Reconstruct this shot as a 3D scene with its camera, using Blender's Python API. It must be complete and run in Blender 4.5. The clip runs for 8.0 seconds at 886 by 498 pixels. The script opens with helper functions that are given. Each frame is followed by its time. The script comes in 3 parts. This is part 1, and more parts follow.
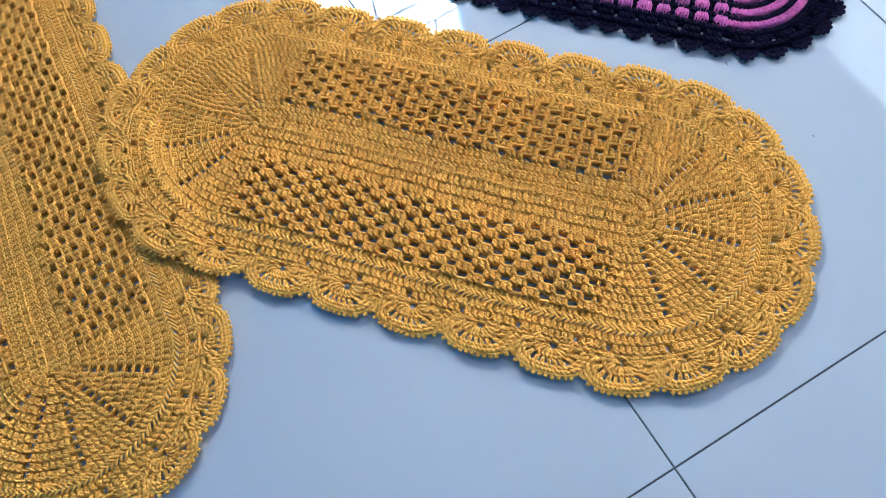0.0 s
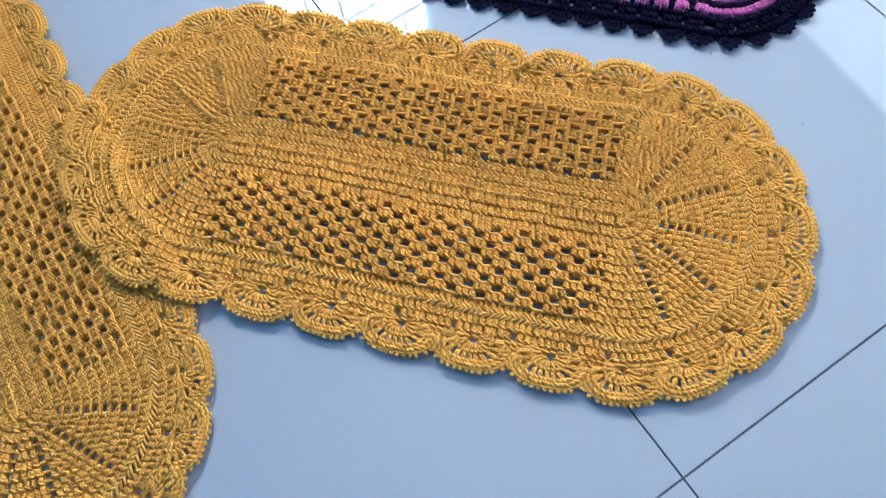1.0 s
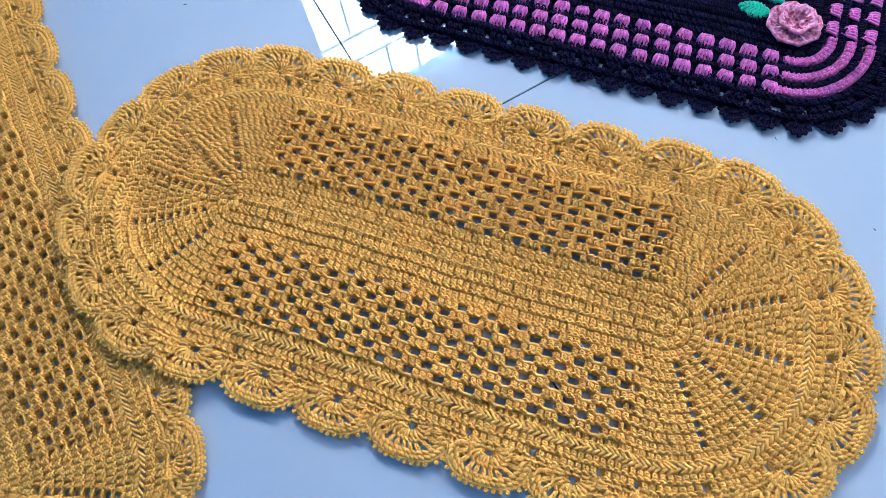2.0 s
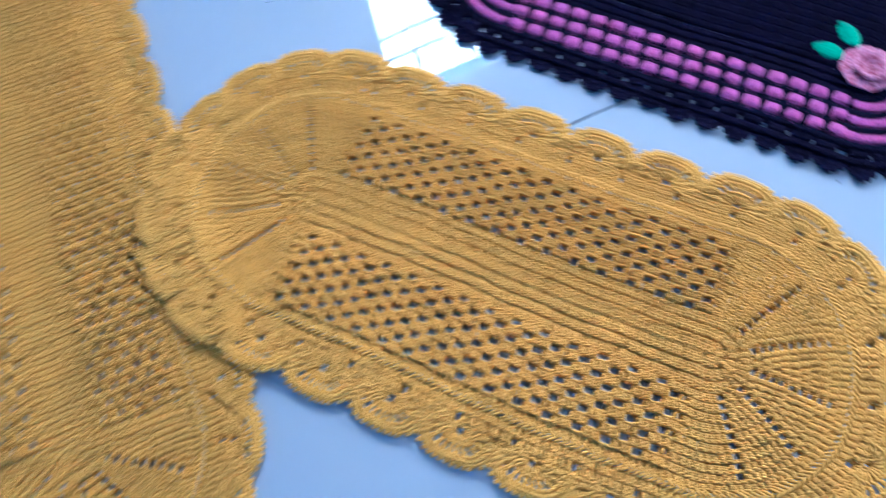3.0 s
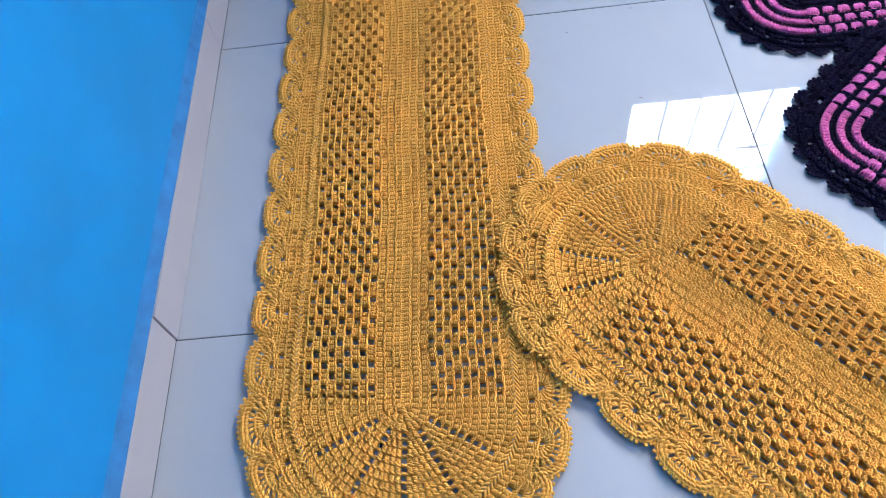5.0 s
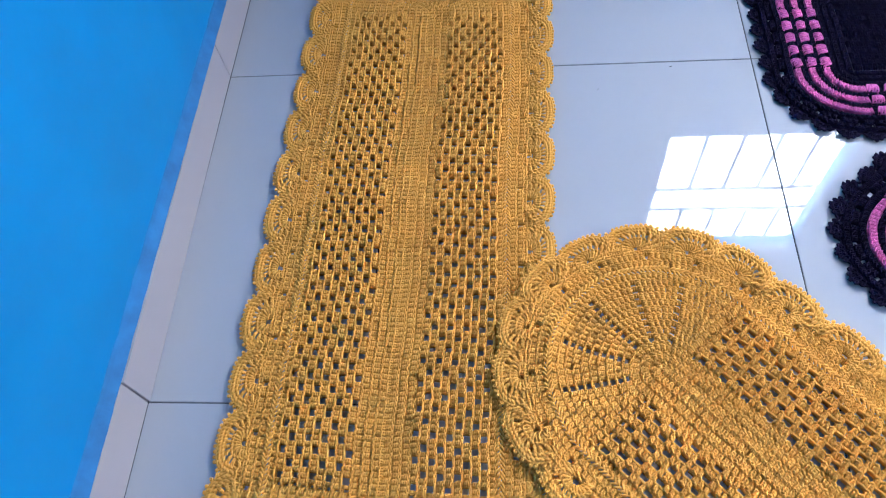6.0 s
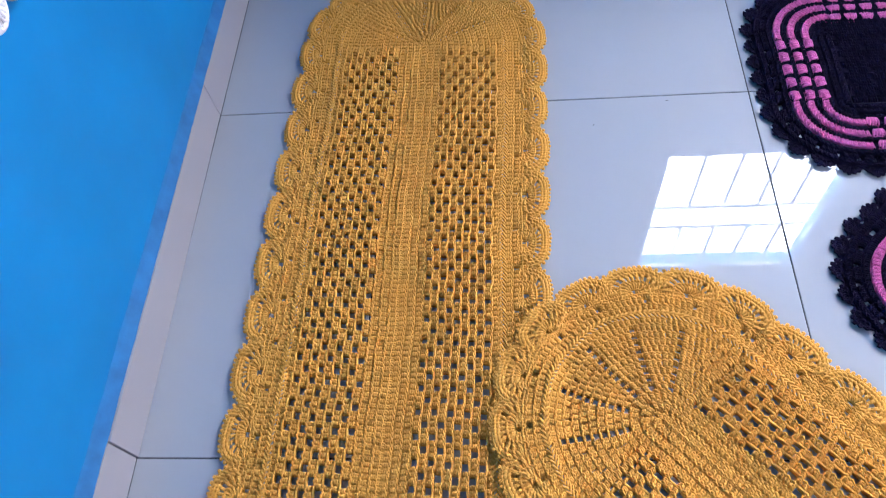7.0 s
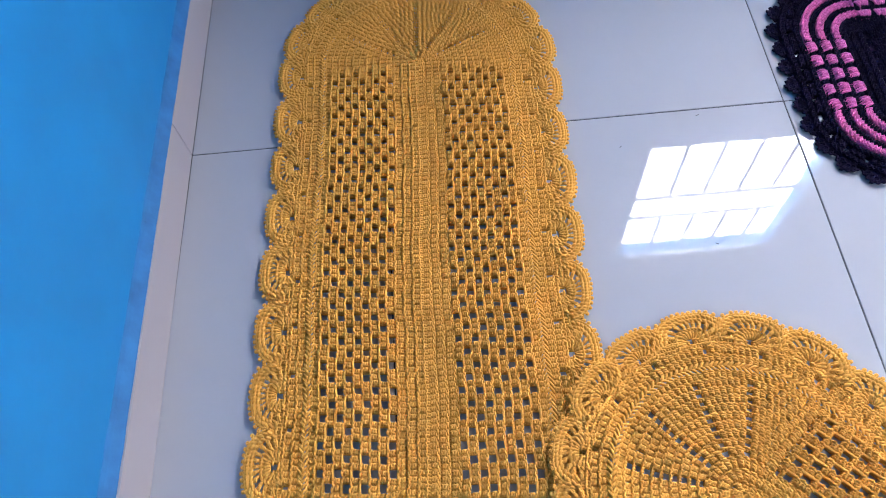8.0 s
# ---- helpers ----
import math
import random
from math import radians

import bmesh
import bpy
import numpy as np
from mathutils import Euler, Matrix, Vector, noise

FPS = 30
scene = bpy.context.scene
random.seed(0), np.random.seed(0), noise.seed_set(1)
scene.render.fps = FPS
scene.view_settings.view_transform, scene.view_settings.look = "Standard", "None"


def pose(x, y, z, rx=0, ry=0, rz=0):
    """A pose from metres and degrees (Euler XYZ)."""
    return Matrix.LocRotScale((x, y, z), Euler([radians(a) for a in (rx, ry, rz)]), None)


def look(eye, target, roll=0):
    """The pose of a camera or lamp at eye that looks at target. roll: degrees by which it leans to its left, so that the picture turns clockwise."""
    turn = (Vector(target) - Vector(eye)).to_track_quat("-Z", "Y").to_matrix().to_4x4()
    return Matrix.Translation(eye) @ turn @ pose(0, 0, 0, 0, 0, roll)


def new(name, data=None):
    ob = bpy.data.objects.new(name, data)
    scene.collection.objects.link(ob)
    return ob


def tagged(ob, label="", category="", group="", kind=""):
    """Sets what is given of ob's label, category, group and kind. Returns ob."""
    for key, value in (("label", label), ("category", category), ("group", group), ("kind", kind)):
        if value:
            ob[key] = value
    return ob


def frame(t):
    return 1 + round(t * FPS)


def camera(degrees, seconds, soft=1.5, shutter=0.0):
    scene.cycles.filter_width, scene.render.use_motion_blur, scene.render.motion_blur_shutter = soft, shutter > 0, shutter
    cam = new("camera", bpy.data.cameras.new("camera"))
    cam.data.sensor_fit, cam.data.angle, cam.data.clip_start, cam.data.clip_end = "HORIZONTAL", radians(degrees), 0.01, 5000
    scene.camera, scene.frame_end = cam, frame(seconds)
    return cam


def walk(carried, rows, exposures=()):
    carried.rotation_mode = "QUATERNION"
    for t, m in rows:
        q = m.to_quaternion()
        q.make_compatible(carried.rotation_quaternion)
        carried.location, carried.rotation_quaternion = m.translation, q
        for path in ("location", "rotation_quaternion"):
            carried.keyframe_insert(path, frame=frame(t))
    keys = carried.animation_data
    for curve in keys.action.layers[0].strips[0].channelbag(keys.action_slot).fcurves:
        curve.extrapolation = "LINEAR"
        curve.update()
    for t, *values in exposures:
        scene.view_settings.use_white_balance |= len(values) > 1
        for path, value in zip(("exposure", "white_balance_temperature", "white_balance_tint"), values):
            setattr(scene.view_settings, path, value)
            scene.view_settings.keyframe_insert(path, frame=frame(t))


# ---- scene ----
cam = camera(63.9, 8.0, soft=0.8, shutter=0.5)
PATH = [
    (0, (0.697, -0.579, 0.817), (0.965, 0.174, -1.017), -11.5),
    (0.5, (0.714, -0.569, 0.812), (0.974, 0.185, -1.022), -12.2),
    (1, (0.707, -0.541, 0.793), (1.014, 0.162, -1.054), -11.0),
    (1.5, (0.734, -0.472, 0.786), (0.973, 0.271, -1.055), -15.0),
    (1.7, (0.754, -0.442, 0.778), (1.0, 0.27, -1.075), -11.7),
    (2.8, (0.811, -0.397, 0.757), (0.981, 0.297, -1.112), -15.6),
    (3, (0.76, -0.387, 0.812), (0.891, 0.31, -1.058), -14.1),
    (3.2, (0.705, -0.415, 0.837), (0.71, 0.385, -0.996), -18.3),
    (3.5, (0.612, -0.439, 0.869), (0.519, 0.426, -0.932), -17.4),
    (3.8, (0.521, -0.469, 0.898), (0.41, 0.44, -0.88), -14.3),
    (4, (0.506, -0.486, 0.896), (0.386, 0.449, -0.868), -13.6),
    (4.5, (0.466, -0.498, 0.905), (0.395, 0.456, -0.851), -11.1),
    (4.8, (0.434, -0.442, 0.933), (0.385, 0.5, -0.831), -9.0),
    (5, (0.456, -0.446, 0.914), (0.346, 0.595, -0.79), -10.6),
    (5.2, (0.461, -0.411, 0.91), (0.324, 0.608, -0.805), -10.1),
    (6.3, (0.518, -0.263, 0.912), (0.314, 0.732, -0.811), -10.6),
    (6.5, (0.523, -0.249, 0.914), (0.322, 0.754, -0.805), -10.4),
    (7, (0.51, -0.23, 0.918), (0.311, 0.784, -0.794), -11.0),
    (7.2, (0.493, -0.21, 0.923), (0.342, 0.821, -0.783), -8.3),
    (7.5, (0.435, -0.155, 0.9), (0.349, 0.863, -0.819), -6.3),
    (8, (0.399, -0.072, 0.865), (0.346, 0.883, -0.891), -7.8),
]
walk(cam, [(t, look(eye, target, roll)) for t, eye, target, roll in PATH],
     exposures=[(0.0, 1.72, 5700, 0), (1.0, 1.72, 5650, 0), (1.7, 1.74, 5350, 2), (2.8, 1.75, 4550, -1), (3.5, 1.79, 5050, 0), (4.2, 1.94, 6100, 8), (4.6, 1.94, 6350, 10), (5.2, 1.92, 5950, 8), (6.5, 1.81, 5800, 11), (8.0, 1.82, 6400, 15)])


# ---- world, light ----
world = bpy.data.worlds.new("world")
scene.world = world
world.use_nodes = True
wn = world.node_tree.nodes
sky = wn.new("ShaderNodeTexSky")
sky.sky_type, sky.sun_disc, sky.sun_elevation, sky.sun_rotation = "NISHITA", False, radians(48), radians(20)
world.node_tree.links.new(sky.outputs[0], wn["Background"].inputs[0])
wn["Background"].inputs[1].default_value = 0.06


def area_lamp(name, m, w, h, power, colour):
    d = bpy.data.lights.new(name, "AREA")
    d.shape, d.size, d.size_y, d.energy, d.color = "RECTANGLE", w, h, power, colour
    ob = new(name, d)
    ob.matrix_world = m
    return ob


# unseen fill lamp inside an opening added to the wall across the room
area_lamp("east_fill_lamp", look((3.55, -0.3, 1.25), (0, -0.1, 0.3)), 2.2, 2.0, 21, (0.93, 0.96, 1.0))


# ---- materials ----
def material(name, base, rough=0.5, vary=0.1, scale=30, bump=0.0, bump_scale=400, coat=0.0, sheen=0.0, metal=0.0,
             second=None, island=0.0, spec=0.5):
    m = bpy.data.materials.new(name)
    m.use_nodes = True
    t = m.node_tree
    n, l = t.nodes, t.links
    p = n["Principled BSDF"]
    p.inputs["Roughness"].default_value = rough
    p.inputs["Metallic"].default_value = metal
    p.inputs["Coat Weight"].default_value = coat
    p.inputs["Sheen Weight"].default_value = sheen
    p.inputs["Specular IOR Level"].default_value = spec
    co = n.new("ShaderNodeTexCoord")
    big = n.new("ShaderNodeTexNoise")
    big.inputs["Scale"].default_value, big.inputs["Detail"].default_value = scale, 6
    l.new(co.outputs["Object"], big.inputs["Vector"])
    mix = n.new("ShaderNodeMix")
    mix.data_type = "RGBA"
    dark = second or tuple(c * (1 - vary) for c in base)
    light = tuple(min(1, c * (1 + vary)) for c in base)
    mix.inputs[6].default_value, mix.inputs[7].default_value = (*dark, 1), (*light, 1)
    ramp = n.new("ShaderNodeMapRange")
    ramp.inputs[1].default_value, ramp.inputs[2].default_value = 0.3, 0.7
    l.new(big.outputs[0], ramp.inputs[0])
    l.new(ramp.outputs[0], mix.inputs[0])
    out = mix.outputs[2]
    if island:
        geo = n.new("ShaderNodeNewGeometry")
        r2 = n.new("ShaderNodeMapRange")
        r2.inputs[3].default_value, r2.inputs[4].default_value = 1 - island, 1 + island
        l.new(geo.outputs["Random Per Island"], r2.inputs[0])
        hsv = n.new("ShaderNodeHueSaturation")
        l.new(r2.outputs[0], hsv.inputs["Value"])
        l.new(out, hsv.inputs["Color"])
        out = hsv.outputs[0]
    l.new(out, p.inputs["Base Color"])
    if bump:
        fine = n.new("ShaderNodeTexNoise")
        fine.inputs["Scale"].default_value, fine.inputs["Detail"].default_value = bump_scale, 3
        l.new(co.outputs["Object"], fine.inputs["Vector"])
        b = n.new("ShaderNodeBump")
        b.inputs["Strength"].default_value, b.inputs["Distance"].default_value = bump, 0.001
        l.new(fine.outputs[0], b.inputs["Height"])
        l.new(b.outputs[0], p.inputs["Normal"])
    return m


def glowing(name, colour, strength):
    m = bpy.data.materials.new(name)
    m.use_nodes = True
    p = m.node_tree.nodes["Principled BSDF"]
    p.inputs["Base Color"].default_value = (0, 0, 0, 1)
    p.inputs["Emission Color"].default_value, p.inputs["Emission Strength"].default_value = (*colour, 1), strength
    return m


OCHRE = material("ochre_cotton_yarn", (0.685, 0.325, 0.056), 0.85, 0.07, 22, island=0.06, spec=0.2)
NAVY = material("navy_cotton_yarn", (0.0060, 0.0040, 0.0150), 0.95, 0.25, 30, 0.5, 1100, island=0.25, spec=0.07)
PINK = material("pink_cotton_yarn", (0.54, 0.095, 0.29), 0.8, 0.28, 160, 0.7, 1100, sheen=0.15, island=0.15, spec=0.3)
ROSE = material("variegated_pink_yarn", (0.70, 0.30, 0.40), 0.8, 0.1, 110, 0.5, 1100, second=(0.30, 0.004, 0.04), island=0.12)
LEAF = material("green_yarn", (0.02, 0.26, 0.13), 0.8, 0.15, 60, 0.5, 1100, sheen=0.15, island=0.15)
TILE = material("polished_white_tile", (0.345, 0.342, 0.36), 0.025, 0.02, 3, 0.012, 14, spec=0.42)
SKIRT = material("polished_skirting_tile", (0.335, 0.295, 0.31), 0.03, 0.03, 4, 0.012, 14, spec=0.8)
GROUT = material("grey_grout", (0.05, 0.05, 0.055), 0.9, 0.3, 60, 0.3, 600)
BLUE = material("blue_wall_paint", (0.006, 0.178, 0.43), 0.5, 0.09, 7, 0.15, 60, spec=0.35)
# wall blue, darkened to paint in the shade above the baseboard
LEDGE = material("shaded_blue_paint", (0.012, 0.125, 0.31), 0.7, 0.2, 30, 0.4, 200)
WHITE = material("white_wall_paint", (0.78, 0.78, 0.78), 0.7, 0.03, 4, 0.1, 90)
STEEL = material("painted_window_bar", (0.3, 0.32, 0.35), 0.4, 0.05, 40)
FRILL = material("white_frill_yarn", (0.75, 0.68, 0.70), 0.8, 0.1, 60, 0.5, 900)
CLOTH = material("grey_brown_cloth", (0.16, 0.12, 0.11), 0.9, 0.2, 50, 0.5, 900)
DUST = material("dust_specks", (0.05, 0.045, 0.04), 0.9, 0.2, 50)
DAY = glowing("bright_overcast_sky", (0.96, 0.975, 1.0), 20.0)


# ---- mesh helpers ----
class Weave:
    """Collects yarn strands and small sheets as arrays of quads."""

    def __init__(self):
        self.v, self.f, self.n = [], [], 0

    def add(self, verts, quads):
        self.v.append(verts)
        self.f.append(quads + self.n)
        self.n += len(verts)

    def tubes(self, p, rad, sides=5, flat=1.0):
        """p: strands x points x 3; rad: one number or one for each point."""
        p = np.asarray(p, float)
        if not len(p):
            return
        n, k, _ = p.shape
        rad = np.broadcast_to(np.asarray(rad, float), (k,))
        t = np.gradient(p, axis=1)
        t /= np.linalg.norm(t, axis=2, keepdims=True) + 1e-12
        u = np.cross(t, (0, 0, 1.0))
        bad = np.linalg.norm(u, axis=2) < 1e-3
        u[bad] = (1, 0, 0)
        u /= np.linalg.norm(u, axis=2, keepdims=True)
        w = np.cross(u, t)
        a = np.arange(sides) * 2 * np.pi / sides
        ring = (u[:, :, None] * np.cos(a)[:, None] + w[:, :, None] * np.sin(a)[:, None] * flat) * rad[:, None, None]
        v = (p[:, :, None] + ring).reshape(-1, 3)
        i = np.arange(n)[:, None, None] * k * sides
        j = np.arange(k - 1)[None, :, None] * sides
        s0 = np.arange(sides)[None, None]
        s1 = (s0 + 1) % sides
        q = np.stack([i + j + s0, i + j + s1, i + j + sides + s1, i + j + sides + s0], -1).reshape(-1, 4)
        self.add(v, q)

    def quads(self, p):
        """p: n x 4 x 3."""
        p = np.asarray(p, float)
        if len(p):
            self.add(p.reshape(-1, 3), np.arange(len(p) * 4).reshape(-1, 4))

    def link(self):
        """Ties the strands together by a thin web inside the yarn, so that they are one piece."""
        at = np.cumsum([0] + [len(v) for v in self.v[:-1]])
        self.f.append(np.stack([at[:-1], at[:-1] + 1, at[1:] + 1, at[1:]], 1))

    def mesh(self, name, mat, shape=None):
        v, f = np.concatenate(self.v), np.concatenate(self.f)
        if shape is not None:
            v = shape(v)
        me = bpy.data.meshes.new(name)
        me.vertices.add(len(v))
        me.vertices.foreach_set("co", v.astype(np.float32).ravel())
        me.loops.add(f.size)
        me.loops.foreach_set("vertex_index", f.astype(np.int32).ravel())
        me.polygons.add(len(f))
        me.polygons.foreach_set("loop_start", np.arange(0, f.size, 4, dtype=np.int32))
        me.polygons.foreach_set("use_smooth", np.ones(len(f), bool))
        me.update(calc_edges=True)
        me.validate()
        me.materials.append(mat)
        return me


def child(name, me, parent, m=None, label=""):
    ob = new(name, me)
    ob.parent = parent
    if m is not None:
        ob.matrix_basis = m
    return tagged(ob, label) if label else ob


def box_mesh(name, size, mat, bevel=0.0, segments=2):
    bm = bmesh.new()
    bmesh.ops.create_cube(bm, size=1)
    bmesh.ops.scale(bm, vec=size, verts=bm.verts)
    if bevel:
        bmesh.ops.bevel(bm, geom=bm.edges[:], offset=bevel, segments=segments, affect="EDGES", profile=0.5)
    me = bpy.data.meshes.new(name)
    bm.to_mesh(me)
    bm.free()
    me.materials.append(mat)
    return me


def block(name, lo, hi, mat, parent=None, bevel=0.0, label=""):
    size = [b - a for a, b in zip(lo, hi)]
    ob = new(name, box_mesh(name, size, mat, bevel))
    ob.location = [(a + b) / 2 for a, b in zip(lo, hi)]
    ob.parent = parent
    return tagged(ob, label) if label else ob


def smooth01(x):
    x = np.clip(x, 0, 1)
    return x * x * (3 - 2 * x)


rng = np.random.default_rng(7)

# ---- crochet stitches: a along the round (in stitch widths), b across it (in row heights), c up (metres) ----
POST = [[(-0.25, 0.14, 0.0036), (-0.23, 0.30, 0.0074), (-0.20, 0.60, 0.0078), (-0.24, 0.86, 0.0056)],
        [(0.23, 0.14, 0.0036), (0.20, 0.30, 0.0072), (0.22, 0.60, 0.0076), (0.20, 0.86, 0.0056)]]
WRAP = [[(-0.42, 0.20, 0.0050), (-0.02, 0.30, 0.0092), (0.38, 0.40, 0.0052)],
        [(-0.40, 0.44, 0.0052), (0.02, 0.54, 0.0096), (0.40, 0.64, 0.0052)]]
HEAD = [[(-0.54, 0.78, 0.0062), (-0.14, 0.76, 0.0096), (0.26, 0.88, 0.0064)],
        [(-0.22, 0.98, 0.0062), (0.12, 0.92, 0.0096), (0.54, 0.95, 0.0062)]]
BODY_TOP = 0.0030


def stitches(wv, p, t, n, w, h, rad=0.0017, wrap=True, sheet=True, raised=0.0, flare=0.0012):
    """Stitches with their feet at p, the round running along t and growing along n (arrays of 2D vectors)."""
    if not len(p):
        return
    m = len(p)
    p = p + rng.normal(0, 0.0003, p.shape)
    w = np.broadcast_to(w, (m,))
    lean = rng.normal(0.16, 0.08, m)
    lift = rng.normal(0, 0.0003, m) + raised
    size = rng.normal(1, 0.06, m)

    def put(st, r, sides):
        st = np.array(st)
        a = st[:, 0] * w[:, None] * size[:, None] + lean[:, None] * w[:, None] * st[:, 1]
        xy = p[:, None] + a[..., None] * t[:, None] + (st[:, 1] * h)[None, :, None] * n[:, None]
        z = np.broadcast_to(st[:, 2], a.shape) + lift[:, None]
        wv.tubes(np.concatenate([xy, z[..., None]], 2), r, sides)

    for st in POST:
        put(st, np.array((0.65, 0.9, 0.9, 0.7)) * rad, 5)
    if wrap:
        for st in WRAP:
            put(st, rad * np.array((0.65, 0.95, 0.65)), 5)
    for st in HEAD:
        put(st, rad * np.array((0.75, 1.0, 0.75)), 5)
    if sheet:
        c = [(-0.48, -0.03), (0.48, -0.03), (0.48, 1.03), (-0.48, 1.03)]
        q = np.stack([p + x * w[:, None] * t + y * h * n for x, y in c], 1)
        top = np.concatenate([q, np.full((m, 4, 1), BODY_TOP + raised)], 2)
        g = np.stack([p + (x * w[:, None] + np.sign(x) * flare) * t + (y * h + np.sign(y) * flare * 0.8) * n for x, y in c], 1)
        low = np.concatenate([g, np.full((m, 4, 1), 0.0003)], 2)
        wv.quads(top)
        for k in range(4):
            e = (k + 1) % 4
            wv.quads(np.stack([low[:, k], low[:, e], top[:, e], top[:, k]], 1))


def chains(wv, p, t, n, w, h):
    """Short chains that bridge a gap at the head of a row."""
    for b, z in ((0.99, 0.0030),):
        st = np.array([(-0.75, b, z), (-0.25, b + 0.03, z + 0.0007), (0.25, b - 0.03, z + 0.0007), (0.75, b, z)])
        xy = p[:, None] + (st[:, 0] * w)[None, :, None] * t[:, None] + (st[:, 1] * h)[None, :, None] * n[:, None]
        z = np.broadcast_to(st[:, 2] + 0.0030, (len(p), 4))
        wv.tubes(np.concatenate([xy, z[..., None]], 2), 0.0019)


def arc_round(wv, centre, ang, r, h, w, **kw):
    """Stitches at the angles ang round a centre."""
    ang = np.asarray(ang)
    n = np.stack([np.cos(ang), np.sin(ang)], 1)
    t = np.stack([-np.sin(ang), np.cos(ang)], 1)
    stitches(wv, np.asarray(centre) + n * r, t, n, w, h, **kw)


def line_round(wv, x, y, side, h, w, **kw):
    x = np.asarray(x, float)
    o = np.ones_like(x)
    p = np.stack([x, o * y], 1)
    stitches(wv, p, np.stack([-side * o, 0 * o], 1), np.stack([0 * o, side * o], 1), w, h, **kw)


def spread(a, b, w):
    """Even places from a to b about w apart."""
    k = max(1, int(round((b - a) / w)))
    return a + (np.arange(k) + 0.5) * (b - a) / k, (b - a) / k


W_ST = 0.0076
R_RIDGE, R_BAND, R_HOLE, R_TIP = 0.1455, 0.1565, 0.1835, 0.225


def scallop_mesh(name, mat, rad=0.0014):
    """A fan of stitches round a small hole, with open spokes, a rim and small picots."""
    wv = Weave()

    def reach(a):
        return 1 / ((np.abs(np.cos(a)) / 0.0485) ** 2.7 + (np.abs(np.sin(a)) / 0.0400) ** 2.7) ** (1 / 2.7) / 0.040

    def ray(a, radii, z):
        k = reach(a)[:, None]
        rr = np.asarray(radii)[None] * k
        return np.stack([rr * np.cos(a)[:, None], rr * np.sin(a)[:, None], np.broadcast_to(z, rr.shape)], 2)

    def arc(a0, a1, k, radius, z, wob=0.0):
        a = np.linspace(a0, a1, k)
        rr = radius * reach(a) + wob * np.cos(np.arange(k) * np.pi)
        return np.stack([rr * np.cos(a), rr * np.sin(a), z + 0.0004 * np.cos(np.arange(k) * 2.1)], 1)[None]

    pi = math.pi
    def twisted(a, radii, z, turn, r, sides=5):
        """Spokes whose outer end is turned on a little."""
        k = len(radii)
        pts = [ray(a + turn * i / (k - 1), (radii[i],), z[i])[:, 0] for i in range(k)]
        wv.tubes(np.stack(pts, 1), r, sides)

    def knobs(a0, a1, count, radius, z, r, span=0.40):
        """A ring of short slanting loops."""
        a = np.linspace(a0, a1, count) + rng.normal(0, 0.02, count)
        d = span * (a1 - a0) / count
        pts = [ray(a - d, (radius - 0.0011,), z - 0.0026)[:, 0], ray(a, (radius,), z)[:, 0], ray(a + d, (radius + 0.0011,), z - 0.0026)[:, 0]]
        wv.tubes(np.stack(pts, 1), r)

    # short posts close round the hole, then long posts with open slits between them
    a = np.linspace(-0.30, pi + 0.30, 13) + rng.normal(0, 0.03, 13)
    twisted(a - 0.05, (0.0068, 0.0095, 0.0130, 0.0165), (0.0050, 0.0072, 0.0080, 0.0066), 0.12, (0.0012, 0.0017, 0.0020, 0.0018))
    knobs(-0.25, pi + 0.25, 13, 0.0118, 0.0094, 0.0013, 0.3)
    knobs(-0.25, pi + 0.25, 15, 0.0170, 0.0100, 0.0018)
    a = np.linspace(0.04, pi - 0.04, 11) + rng.normal(0, 0.025, 11)
    for off in (-0.032, 0.032):
        twisted(a - 0.05 + off, (0.0180, 0.0212, 0.0248, 0.0282), (0.0066, 0.0084, 0.0090, 0.0076), 0.09, (0.0014, 0.0017, 0.0017, 0.0015))
    knobs(0.05, pi - 0.05, 11, 0.0226, 0.0106, 0.0013, 0.26)
    lo = 0.26
    knobs(lo - 0.14, pi - lo + 0.14, 18, 0.0284, 0.0104, 0.0022)
    knobs(lo - 0.04, pi - lo + 0.04, 20, 0.0330, 0.0108, 0.0023)
    wv.tubes(arc(lo, pi - lo, 70, 0.0366, 0.0078, 0.0010), 0.0021)
    # picots
    k = np.linspace(0, 2 * pi, 7)
    for ang in np.linspace(lo + 0.06, pi - lo - 0.06, 15):
        ang += rng.normal(0, 0.015)
        rr = 0.0394 * float(reach(np.array(ang))) * rng.uniform(0.985, 1.02)
        c = np.array([rr * math.cos(ang), rr * math.sin(ang), 0.0078])
        t = np.array([-math.sin(ang), math.cos(ang), 0])
        nn = np.array([math.cos(ang), math.sin(ang), 0])
        wv.tubes((c + 0.0014 * (np.cos(k)[:, None] * t + np.sin(k)[:, None] * nn))[None], 0.0016, 5)

    def backing(a, inner, outer, z0, z1):
        q0, q1 = ray(a, (inner,), z0)[:, 0], ray(a, (outer,), z1)[:, 0]
        wv.quads(np.stack([q0[:-1], q0[1:], q1[1:], q1[:-1]], 1))

    # the close-worked inner fan and the rim, with the open ring between them
    a = np.linspace(-0.30, pi + 0.30, 24)
    backing(a, 0.0066, 0.0178, 0.0034, 0.0050)
    backing(a, 0.0064, 0.0066, 0.0004, 0.0034)
    backing(a, 0.0178, 0.0180, 0.0050, 0.0006)
    a = np.linspace(0.12, pi - 0.12, 20)
    backing(a, 0.0276, 0.0278, 0.0012, 0.0062)
    backing(a, 0.0278, 0.0372, 0.0062, 0.0062)
    return wv.mesh(name, mat)


